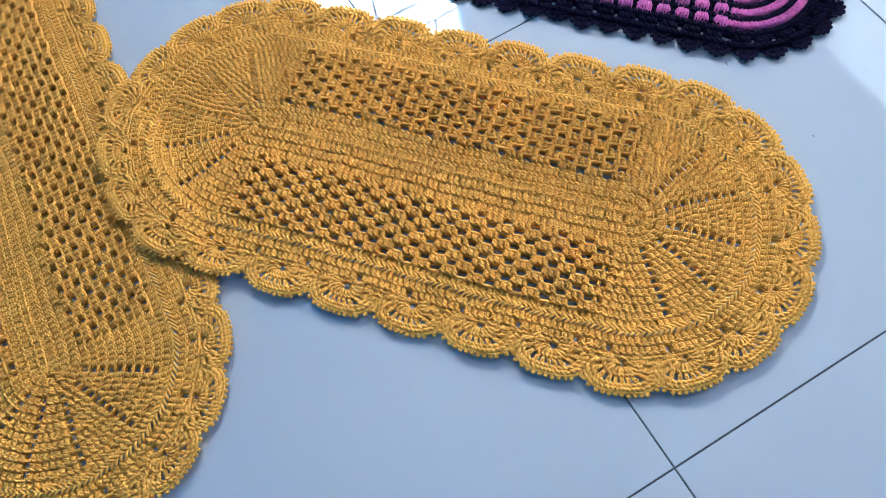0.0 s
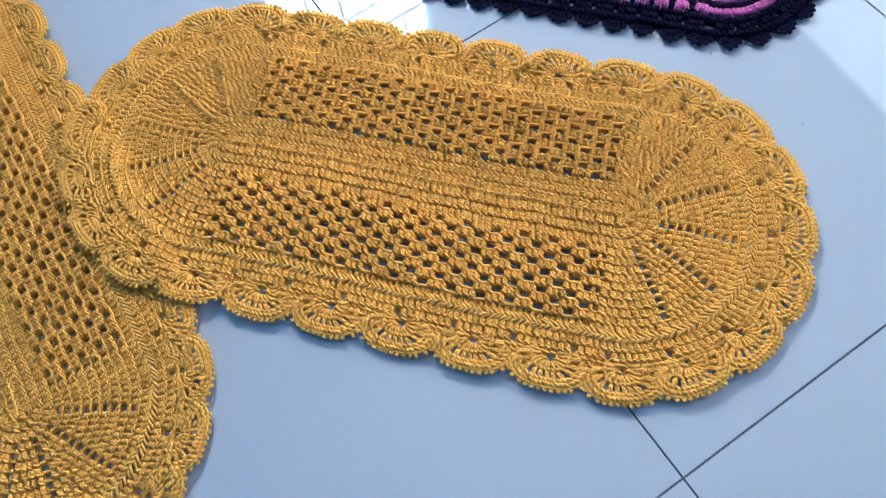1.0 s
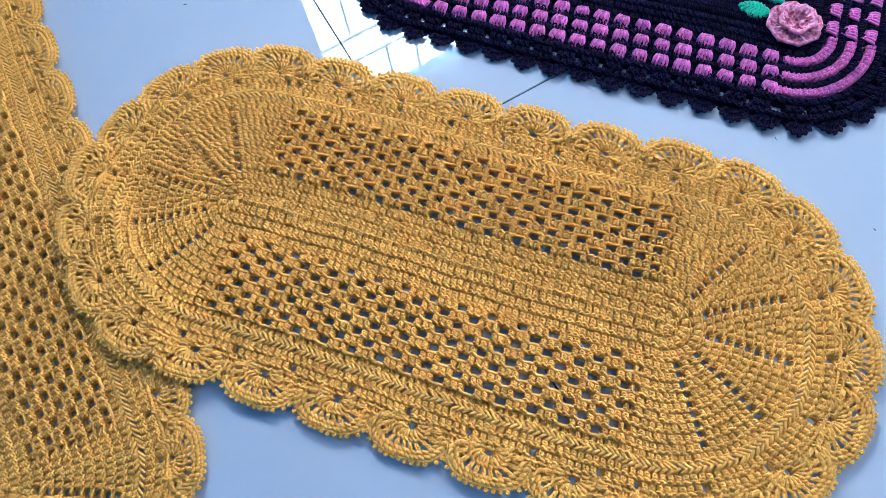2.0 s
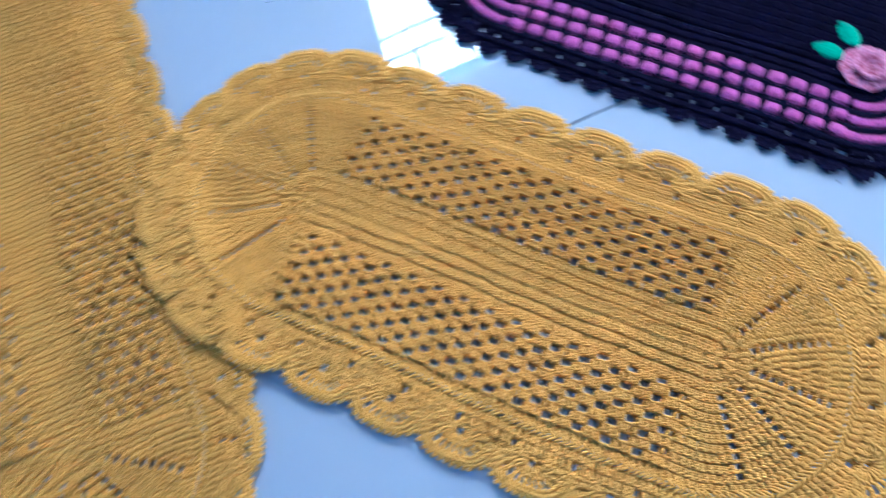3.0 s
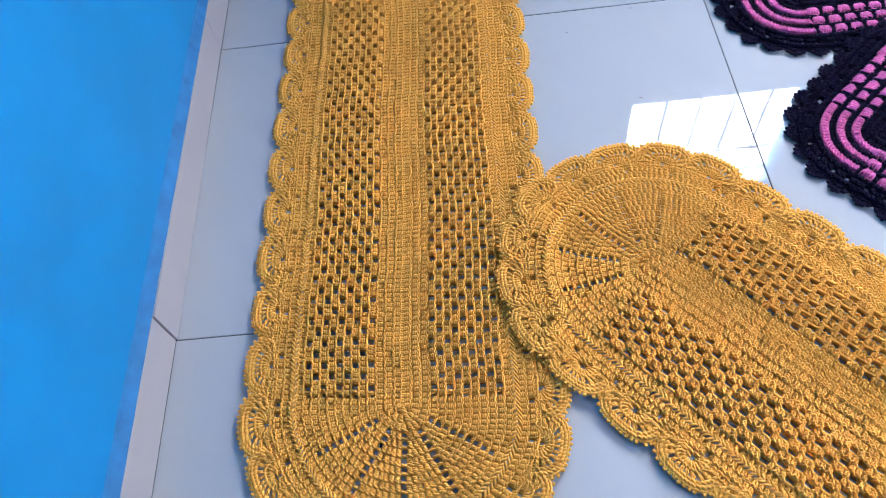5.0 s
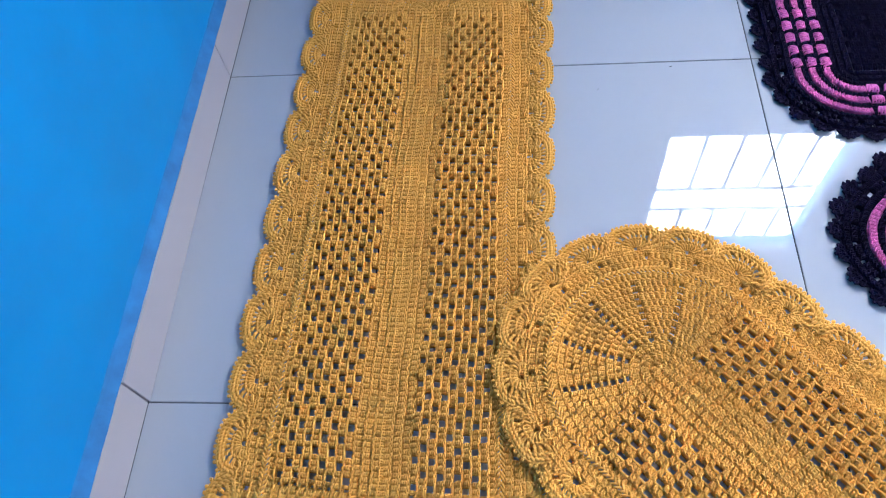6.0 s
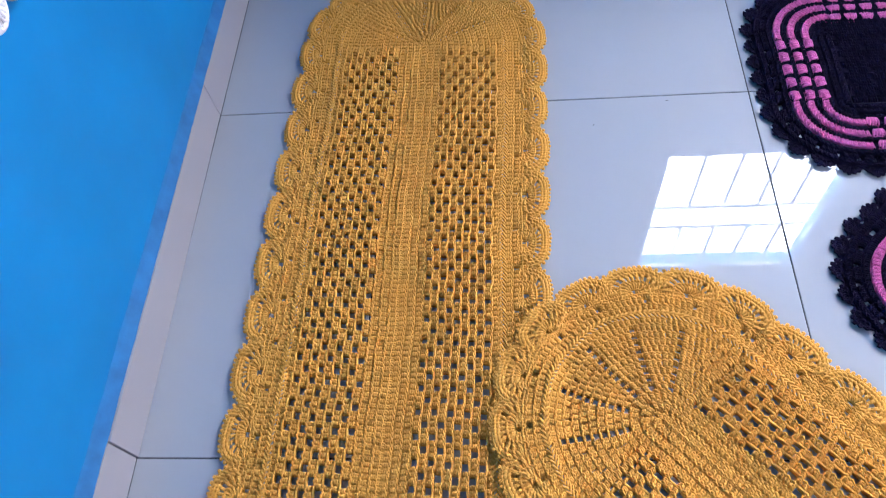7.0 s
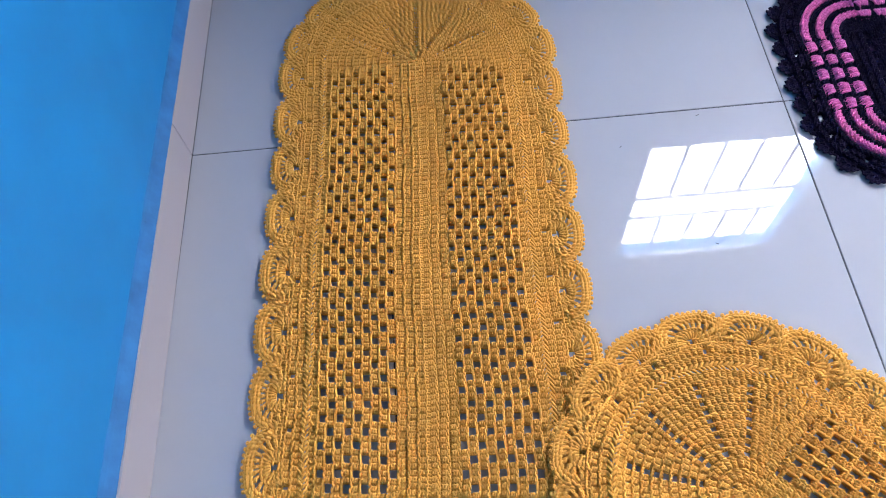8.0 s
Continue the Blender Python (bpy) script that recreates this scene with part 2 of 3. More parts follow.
def at_perimeter(s, half, r_eff, r):
    """Place, outward way and turn on the oval of core half length half, s along its edge (from the middle of the -y side)."""
    arc = math.pi * r_eff
    s = (s + half) % (4 * half + 2 * arc)
    if s < 2 * half:
        return (-half + s, -r), -math.pi / 2
    s -= 2 * half
    if s < arc:
        a = -math.pi / 2 + s / r_eff
        return (half + r * math.cos(a), r * math.sin(a)), a
    s -= arc
    if s < 2 * half:
        return (half - s, r), math.pi / 2
    s -= 2 * half
    a = math.pi / 2 + s / r_eff
    return (-half + r * math.cos(a), r * math.sin(a)), a


def runner(p, q, periods, r_in, scallops, phase, shear, lift, label, scallop):
    """An oval crochet runner whose end fans are centred on p and q. lift: height of what it lies on, by world x, y."""
    p, q = np.array(p), np.array(q)
    d = (q - p) / np.linalg.norm(q - p)
    half, mid, turn = np.linalg.norm(q - p) / 2, (p + q) / 2, math.atan2(d[1], d[0])
    root = tagged(new("crochet_runner"), label, "runner", "matching crochet runners")
    root.matrix_basis = pose(mid[0], mid[1], 0, 0, 0, math.degrees(turn))
    ruffle = rng.uniform(0, 6, 4)

    def height(x, y):
        wx, wy = mid[0] + x * d[0] - y * d[1], mid[1] + x * d[1] + y * d[0]
        soft = 0.0005 * (np.sin(31 * x + ruffle[0]) * np.sin(37 * y + ruffle[1]) + np.sin(19 * x + 23 * y + ruffle[2]) + 1.5)
        return lift(wx, wy) + soft

    def shape(v):
        v = v.copy()
        bow = 0.0016 * np.sin(v[:, 0] * 16 + ruffle[3])
        v[:, 0] += shear * v[:, 1] + 0.0008 * np.sin(v[:, 1] * 60 + v[:, 0] * 25)
        v[:, 1] += bow + 0.0007 * np.sin(v[:, 0] * 70 + ruffle[1])
        v[:, 2] += height(v[:, 0], v[:, 1])
        return v

    def thick(v):
        return shape(v * np.array((1.0, 1.0, 1.45)))

    core, h0 = 3, (r_in - 0.0004) / 3
    rounds, h1 = 9, (0.1365 - r_in) / 9
    xe = half - 0.015
    # solid middle
    wv = Weave()
    for k in range(core):
        r = 0.0004 + k * h0
        xs, w = spread(-half, half, W_ST)
        for side in (-1, 1):
            line_round(wv, xs, side * r, side, h0, w)
        angs, step = spread(-math.pi / 2, math.pi / 2, W_ST / (r + h0 * 0.6))
        arc_round(wv, (half, 0), angs, r, h0, step * (r + h0 * 0.6))
        arc_round(wv, (-half, 0), angs + math.pi, r, h0, step * (r + h0 * 0.6))
    xs, w = spread(-half, half, W_ST)
    line_round(wv, xs, -0.0036, 1, 0.0062, w, wrap=False, sheet=False, raised=0.0006)
    child("centre_band", wv.mesh("centre_band", OCHRE, shape), root)
    # lattice on both sides, blocks of three stitches and chain gaps in a chequer
    period = 2 * xe / periods
    gap = 0.0106
    for side in (-1, 1):
        wv = Weave()
        for k in range(rounds):
            r = r_in + k * h1
            g = -xe + (np.arange(-1, periods + 1) + 0.25 + 0.5 * (k % 2)) * period
            for x0 in g:
                xs = x0 + gap / 2 + (np.arange(3) + 0.5) * (period - gap) / 3
                xs = xs[(xs > -xe + 0.0005) & (xs < xe - 0.0005)]
                line_round(wv, xs, side * r, side, h1, (period - gap) / 3, flare=0.0002)
            line_round(wv, np.array([-xe + 0.0019, xe - 0.0019]), side * r, side, h1, 0.0042, rad=0.0014, wrap=False, flare=0.0006)
            gg = g[(g > -xe + 0.003) & (g < xe - 0.003)]
            o = np.ones_like(gg)
            chains(wv, np.stack([gg, side * r * o], 1), np.stack([-side * o, 0 * o], 1), np.stack([0 * o, side * o], 1), gap, h1)
        child("lattice_panel", wv.mesh("lattice_panel", OCHRE, thick), root)
    # fans of six wedges at both ends, parted by lines of small holes
    for end in (-1, 1):
        wv = Weave()
        base = 0 if end > 0 else math.pi
        for k in range(rounds + 1):
            r = r_in + k * h1
            closed = k == rounds
            hole = 0.0 if closed else 0.0074
            rm = r + h1 * 0.55
            for wedge in range(6):
                a0, a1 = -math.pi / 2 + wedge * math.pi / 6, -math.pi / 2 + (wedge + 1) * math.pi / 6
                g0 = 0 if wedge == 0 else hole / 2 / rm
                g1 = 0 if wedge == 5 else hole / 2 / rm
                angs, step = spread(a0 + g0, a1 - g1, W_ST / rm)
                arc_round(wv, (end * half, 0), angs + base, r, h1 * (0.9 if closed else 1), step * rm, flare=0.0)
                if hole and wedge:
                    n = np.array([[math.cos(a0 + base), math.sin(a0 + base)]])
                    t = np.array([[-math.sin(a0 + base), math.cos(a0 + base)]])
                    stitches(wv, np.array([[end * half, 0]]) + n * (r + 0.64 * h1), t, n, 0.0080, h1 * 0.34, rad=0.0014, wrap=False, flare=0.0)
            x0 = xe + (0 if closed else 0.0038)
            xs, w = spread(x0, half, W_ST)
            for side in (-1, 1):
                line_round(wv, end * xs, side * r, side, h1 * (0.9 if closed else 1), w, flare=0.0003)
        for k in range(rounds):
            for side in (-1, 1):
                stitches(wv, np.array([[end * (xe + 0.001), side * (r_in + (k + 0.64) * h1)]]), np.array([[-float(side), 0.0]]), np.array([[0.0, float(side)]]), 0.0080, h1 * 0.34, rad=0.0014, wrap=False, flare=0.0)
        child("end_fan", wv.mesh("end_fan", OCHRE, shape), root)
    # plain rounds either side of the ridge
    wv = Weave()
    r = 0.1365
    xs, w = spread(-xe, xe, W_ST)
    for side in (-1, 1):
        line_round(wv, xs, side * r, side, h1 * 0.9, w)
    for r, h, skip in ((R_BAND - 0.002, 0.0115, 0), (R_BAND + 0.0095, 0.0105, 9)):
        xs, w = spread(-half, half, W_ST)
        for side in (-1, 1):
            keep = np.ones(len(xs), bool)
            if skip:
                keep[::9] = False
            line_round(wv, xs[keep], side * r, side, h, w, flare=0.0020)
        rm = r + h * 0.5
        angs, step = spread(-math.pi / 2, math.pi / 2, W_ST / rm)
        if skip:
            angs = angs[np.arange(len(angs)) % skip != 1]
        for c, b in ((half, 0), (-half, math.pi)):
            arc_round(wv, (c, 0), angs + b, r, h, step * rm, flare=0.0020)
    total = 4 * half + 2 * math.pi * R_TIP
    pitch = total / scallops
    for i in range(scallops):
        for u in np.linspace(0.0, 0.9, 10):
            for rr, hh, edge in ((R_HOLE - 0.0078, 0.0052, -1), (R_HOLE - 0.0030, 0.0075, 0.05), (R_HOLE + 0.0045, 0.0085, 0.25), (R_HOLE + 0.0125, 0.0085, 0.35)):
                if not edge < u < 1 - edge:
                    continue
                (x, y), a = at_perimeter(phase + (i + u) * pitch, half, R_TIP, rr)
                n = np.array([[math.cos(a), math.sin(a)]])
                stitches(wv, np.array([[x, y]]), np.stack([-n[:, 1], n[:, 0]], 1), n, 0.0088, hh, wrap=False, raised=-0.0016)
    child("border_band", wv.mesh("border_band", OCHRE, shape), root)
    # raised braid
    wv = Weave()
    total = 4 * half + 2 * math.pi * R_RIDGE
    count = int(total / 0.0062)
    strands = []
    for i in range(count):
        s = i * total / count
        for row in (((-0.0052, -0.0010, 0.0052), (-0.0024, 0.0012, 0.0090), (0.0006, 0.0036, 0.0102), (0.0036, 0.0058, 0.0078)),
                    ((0.0066, 0.0042, 0.0078), (0.0036, 0.0064, 0.0102), (0.0006, 0.0090, 0.0090), (-0.0022, 0.0112, 0.0052))):
            strands.append([(*at_perimeter(s + da, half, R_RIDGE, R_RIDGE + b)[0], z) for da, b, z in row])
    strands = np.array(strands)
    strands[:, :, 2] += rng.normal(0, 0.0003, (2 * count, 1))
    strands[:, :, :2] += rng.normal(0, 0.0004, (2 * count, 1, 2))
    wv.tubes(strands, (0.0013, 0.0018, 0.0019, 0.0014), 5)
    tagged(child("braided_ridge", wv.mesh("braided_ridge", OCHRE, shape), root), kind="stuff")
    # scalloped edge
    total = 4 * half + 2 * math.pi * R_TIP
    for i in range(scallops):
        s = phase + i * total / scallops
        (x, y), a = at_perimeter(s, half, R_TIP, R_HOLE)
        x += shear * y
        z = float(height(x + 0.02 * math.cos(a), y + 0.02 * math.sin(a)))
        zi = float(height(x - 0.01 * math.cos(a), y - 0.01 * math.sin(a)))
        tip = math.degrees(math.atan2(z - zi, 0.03)) * 0.8 + rng.uniform(-1.0, 3.0)
        m = pose(x, y, zi * 0.4 + z * 0.6, 0, 0, math.degrees(a) - 90 + rng.uniform(-3, 3)) @ pose(0, 0, 0, tip, rng.uniform(-1.5, 1.5), 0)
        bent = abs(math.sin(a)) < 0.98
        k = rng.uniform(0.955, 1.015)
        child("scallop", scallop, root, m @ Matrix.Diagonal((k * (0.97 if bent else 1.0), k, 1, 1)))
    return root


# ---- floor, walls, ceiling, window ----
X_END, Y_BACK, Y_FAR, H_ROOM = 3.6, -2.7, 1.25, 2.7
floor = tagged(new("floor"), "polished white tile floor with thin dark joints", "floor", kind="structure")
block("grout_bed", (-0.02, Y_BACK, -0.06), (X_END, Y_FAR, -0.0012), GROUT, floor, label="dark grey tile joints")
tile_cache = {}


def floor_tile(x0, x1, y0, y1):
    g = 0.0010
    key = (round(x1 - x0, 3), round(y1 - y0, 3))
    if key not in tile_cache:
        tile_cache[key] = box_mesh("tile", (x1 - x0 - 2 * g, y1 - y0 - 2 * g, 0.01), TILE, 0.0006, 2)
    ob = child("tile", tile_cache[key], floor)
    ob.matrix_basis = pose((x0 + x1) / 2, (y0 + y1) / 2, -0.005, rng.normal(0, 0.03), rng.normal(0, 0.03), 0)


xs_t = [-0.0012] + [0.3 + 0.6 * k for k in range(6)] + [X_END]
ys_t = [Y_BACK] + [-2.4 + 0.6 * k for k in range(7)] + [Y_FAR]
for a, b in zip(xs_t, xs_t[1:]):
    for c, e in zip(ys_t, ys_t[1:]):
        if b - a > 0.02 and e - c > 0.02:
            floor_tile(a, b, c, e)

SK, TH = 0.078, 0.012
base = tagged(new("baseboard"), "polished pale tile baseboard below the blue wall", "baseboard", kind="structure")
for c, e in zip(ys_t, ys_t[1:]):
    if e - c > 0.02:
        me = box_mesh("skirting_tile", (TH, e - c - 0.0016, SK - 0.001), SKIRT, 0.0008, 2)
        child("skirting_tile", me, base, pose(-TH / 2 + (0.001 if c <= 0.1 < e else 0), (c + e) / 2, SK / 2 + 0.0005, 0, rng.normal(0, 0.1), 0.3 if c <= 0.1 < e else rng.normal(0, 0.05)))
# painted baseboard top with an uneven lip, wall shade put into its colour
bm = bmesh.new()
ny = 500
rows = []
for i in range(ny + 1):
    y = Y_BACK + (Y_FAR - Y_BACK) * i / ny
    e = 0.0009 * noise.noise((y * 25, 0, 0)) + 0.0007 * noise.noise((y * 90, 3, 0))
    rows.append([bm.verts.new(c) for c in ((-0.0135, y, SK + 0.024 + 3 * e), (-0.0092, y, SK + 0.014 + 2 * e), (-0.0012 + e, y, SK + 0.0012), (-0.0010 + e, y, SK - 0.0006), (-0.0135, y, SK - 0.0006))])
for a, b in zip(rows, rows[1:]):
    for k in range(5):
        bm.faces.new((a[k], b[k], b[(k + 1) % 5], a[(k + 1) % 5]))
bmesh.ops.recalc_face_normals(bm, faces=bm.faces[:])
me = bpy.data.meshes.new("shaded_paint_lip")
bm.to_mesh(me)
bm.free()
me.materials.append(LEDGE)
child("shaded_paint_lip", me, base, label="darker blue paint lip along the top, wall shade in its colour")

wall = tagged(block("wall_west", (-0.2, Y_BACK - 0.2, -0.06), (-TH, Y_FAR + 0.2, H_ROOM), BLUE), "bright blue painted wall", "wall", kind="structure")
tagged(block("wall_south", (-TH, Y_BACK - 0.2, -0.06), (X_END + 0.2, Y_BACK, H_ROOM), BLUE), "plain blue painted wall", "wall", kind="structure")
tagged(block("ceiling", (-0.2, Y_BACK - 0.2, H_ROOM), (X_END + 0.2, Y_FAR + 0.2, H_ROOM + 0.15), WHITE), "plain white ceiling", "ceiling", kind="structure")


def wall_with_opening(name, label, axis, at, thick, lo, hi, z0, z1, a, b, mat):
    """A wall across axis with one opening from a to b and z0 to z1, as four butted blocks."""
    root = tagged(new(name), label, "wall", kind="structure")
    for s0, s1, c0, c1 in ((lo, a, -0.06, H_ROOM), (b, hi, -0.06, H_ROOM), (a, b, -0.06, z0), (a, b, z1, H_ROOM)):
        if s1 - s0 < 0.01 or c1 - c0 < 0.01:
            continue
        if axis == "y":
            block("wall_section", (s0, at, c0), (s1, at + thick, c1), mat, root)
        else:
            block("wall_section", (at, s0, c0), (at + thick, s1, c1), mat, root)
    return root


WX0, WX1, WZ0, WZ1 = 1.03, 1.637, 1.015, 1.738
wall_with_opening("wall_north", "blue wall round a small barred window", "y", Y_FAR, 0.05, -TH, X_END + 0.2, WZ0, WZ1, WX0, WX1, BLUE)
# the east opening is added, only to let soft fill light in
wall_with_opening("wall_east", "unseen blue wall with a wide opening added for fill light", "x", X_END, 0.2, Y_BACK, Y_FAR, 0.2, 2.3, -1.5, 0.8, BLUE)
win = tagged(new("window_1"), "small bright window with thin metal bars", "window", kind="structure")
fy = Y_FAR + 0.004
for k in range(1, 5):
    x = WX0 + (WX1 - WX0) * k / 5
    block("window_bar", (x - 0.005, fy, WZ0), (x + 0.005, fy + 0.006, 1.325), STEEL, win)
    block("window_bar", (x - 0.005, fy, 1.462), (x + 0.005, fy + 0.006, WZ1), STEEL, win)
for z in (1.325, 1.458):
    block("window_rail", (WX0, fy - 0.001, z), (WX1, fy + 0.008, z + 0.010), STEEL, win)
block("window_head", (WX0, Y_FAR - 0.012, WZ1), (WX1, Y_FAR - 0.001, WZ1 + 0.07), WHITE, win, 0.002, "white painted strip over the window")
tagged(block("backdrop", (WX0 - 0.2, Y_FAR + 0.15, WZ0 - 0.1), (WX1 + 0.2, Y_FAR + 0.17, WZ1 + 0.28), DAY), "bright white sky outside the window", "sky", kind="structure")

# ---- the two ochre runners ----
R1P, R1Q = (0.331, -0.127), (0.353, 0.738)
R2P, R2Q = (0.6945, 0.0475), (1.0345, -0.3330)


def from_oval(x, y, p, q):
    p, q = np.array(p), np.array(q)
    d = q - p
    t = np.clip(((x - p[0]) * d[0] + (y - p[1]) * d[1]) / (d @ d), 0, 1)
    return np.hypot(x - p[0] - t * d[0], y - p[1] - t * d[1])


def on_floor(x, y):
    return 0.0 * x


def on_first_runner(x, y):
    return 0.0120 * smooth01((0.243 - from_oval(x, y, R1P, R1Q)) / 0.032)


SCALLOP = scallop_mesh("scallop", OCHRE)
L1 = math.dist(R1P, R1Q)
runner(R1P, R1Q, 25, 0.0375, 36, L1 + math.pi * R_TIP + 0.2875, 0.049, on_floor,
       "long ochre yellow crochet runner with scalloped edge lying on tiles", SCALLOP)
runner(R2P, R2Q, 14, 0.0425, 28, 0.031, 0.0, on_first_runner,
       "ochre yellow oval crochet runner overlapping the longer runner", SCALLOP)


# ---- the navy and pink mats ----
def ring_places(a, b, r, w):
    """Stitch feet on the four sides and four corners of a rounded rectangle: sides, corners as (p, t, n, width)."""
    sides, corners = [], []
    for ax, sgn in ((0, -1), (1, 1), (0, 1), (1, -1)):
        ln, off = (a, b) if ax == 0 else (b, a)
        u, ww = spread(-ln, ln, w)
        o = np.ones_like(u)
        n = np.zeros((len(u), 2))
        n[:, 1 - ax] = sgn
        t = np.stack([-n[:, 1], n[:, 0]], 1)
        p = n * (off + r)
        p[:, ax] = u
        sides.append((p, t, n, ww))
    for k, (cx, cy) in enumerate(((a, -b), (a, b), (-a, b), (-a, -b))):
        a0 = -math.pi / 2 + k * math.pi / 2
        rm = max(r + 0.006, 0.004)
        ang, st = spread(a0, a0 + math.pi / 2, w / rm)
        n = np.stack([np.cos(ang), np.sin(ang)], 1)
        corners.append((np.array([[cx, cy]]) + n * r, np.stack([-n[:, 1], n[:, 0]], 1), n, st * rm))
    return sides, corners


def cluster_mesh():
    """A puff of pink stitches, wide at its foot and drawn together at its head (head towards the mat's middle)."""
    wv = Weave()
    for k, a in enumerate((-1.5, -0.75, 0, 0.75, 1.5)):
        st = [(a * 0.0056, 0.0088, 0.0022), (a * 0.0054, 0.0058, 0.0086 - 0.0006 * abs(a)), (a * 0.0050, 0.001, 0.0100 - 0.0007 * abs(a)), (a * 0.0038, -0.0042, 0.0082), (a * 0.0030, -0.0072, 0.0028)]
        wv.tubes(np.array([st]), (0.0012, 0.0017, 0.0018, 0.0016, 0.0011), 6)
    for y, z, r in ((0.0035, 0.0104, 0.0012), (-0.0025, 0.0108, 0.0012)):
        st = [(-0.0062, y - 0.001, z - 0.003), (0, y, z), (0.0062, y + 0.0012, z - 0.003)]
        wv.tubes(np.array([st]), r)
    wv.link()
    wv.quads([[(-0.003, -0.006, 0.0050), (0.003, -0.006, 0.0050), (0.0078, 0.008, 0.0050), (-0.0078, 0.008, 0.0050)]])
    return wv.mesh("pink_puff", PINK)


def point_mesh():
    """A small pointed shell of the mat's edge."""
    wv = Weave()
    for a in np.linspace(-0.95, 0.95, 9):
        tip = 0.0145 * (1 - 0.55 * abs(a) ** 1.3) - 0.001
        st = [(a * 0.0085, -0.002, 0.0028), (a * 0.0130, tip * 0.5, 0.0056), (a * 0.0155, tip, 0.0042)]
        wv.tubes(np.array([st]), (0.0014, 0.0018, 0.0014))
    e = [(-0.0185, 0.0015, 0.004), (-0.011, 0.0082, 0.0052), (-0.004, 0.0122, 0.005), (0.004, 0.0122, 0.005), (0.011, 0.0082, 0.0052), (0.0185, 0.0015, 0.004)]
    wv.tubes(np.array([e]), 0.0017)
    k = np.linspace(0, 2 * math.pi, 7)
    for x, y in ((-0.0135, 0.0072), (-0.0072, 0.0118), (0.0072, 0.0118), (0.0135, 0.0072)):
        wv.tubes(np.stack([x + 0.0020 * np.cos(k), y + 0.0020 * np.sin(k), 0.0058 + 0 * k], 1)[None], 0.0017)
    for x, y in ((-0.009, 0.003), (-0.003, 0.0055), (0.003, 0.0055), (0.009, 0.003)):
        wv.tubes(np.array([[(x - 0.0028, y - 0.001, 0.0050), (x, y, 0.0080), (x + 0.0028, y + 0.001, 0.0050)]]), 0.0015)
    wv.tubes(np.array([[(-0.0018, 0.012, 0.0045), (-0.0012, 0.0150, 0.0045), (0.0012, 0.0160, 0.0045), (0.0018, 0.012, 0.0045)]]), 0.0018)
    wv.quads([[(-0.018, -0.002, 0.0014), (0.018, -0.002, 0.0014), (0.006, 0.011, 0.0014), (-0.006, 0.011, 0.0014)]])
    return wv.mesh("edge_point", NAVY)


CLUSTER, POINT = cluster_mesh(), point_mesh()
PINK_ROUNDS = (0.0350, 0.0575, 0.0800)


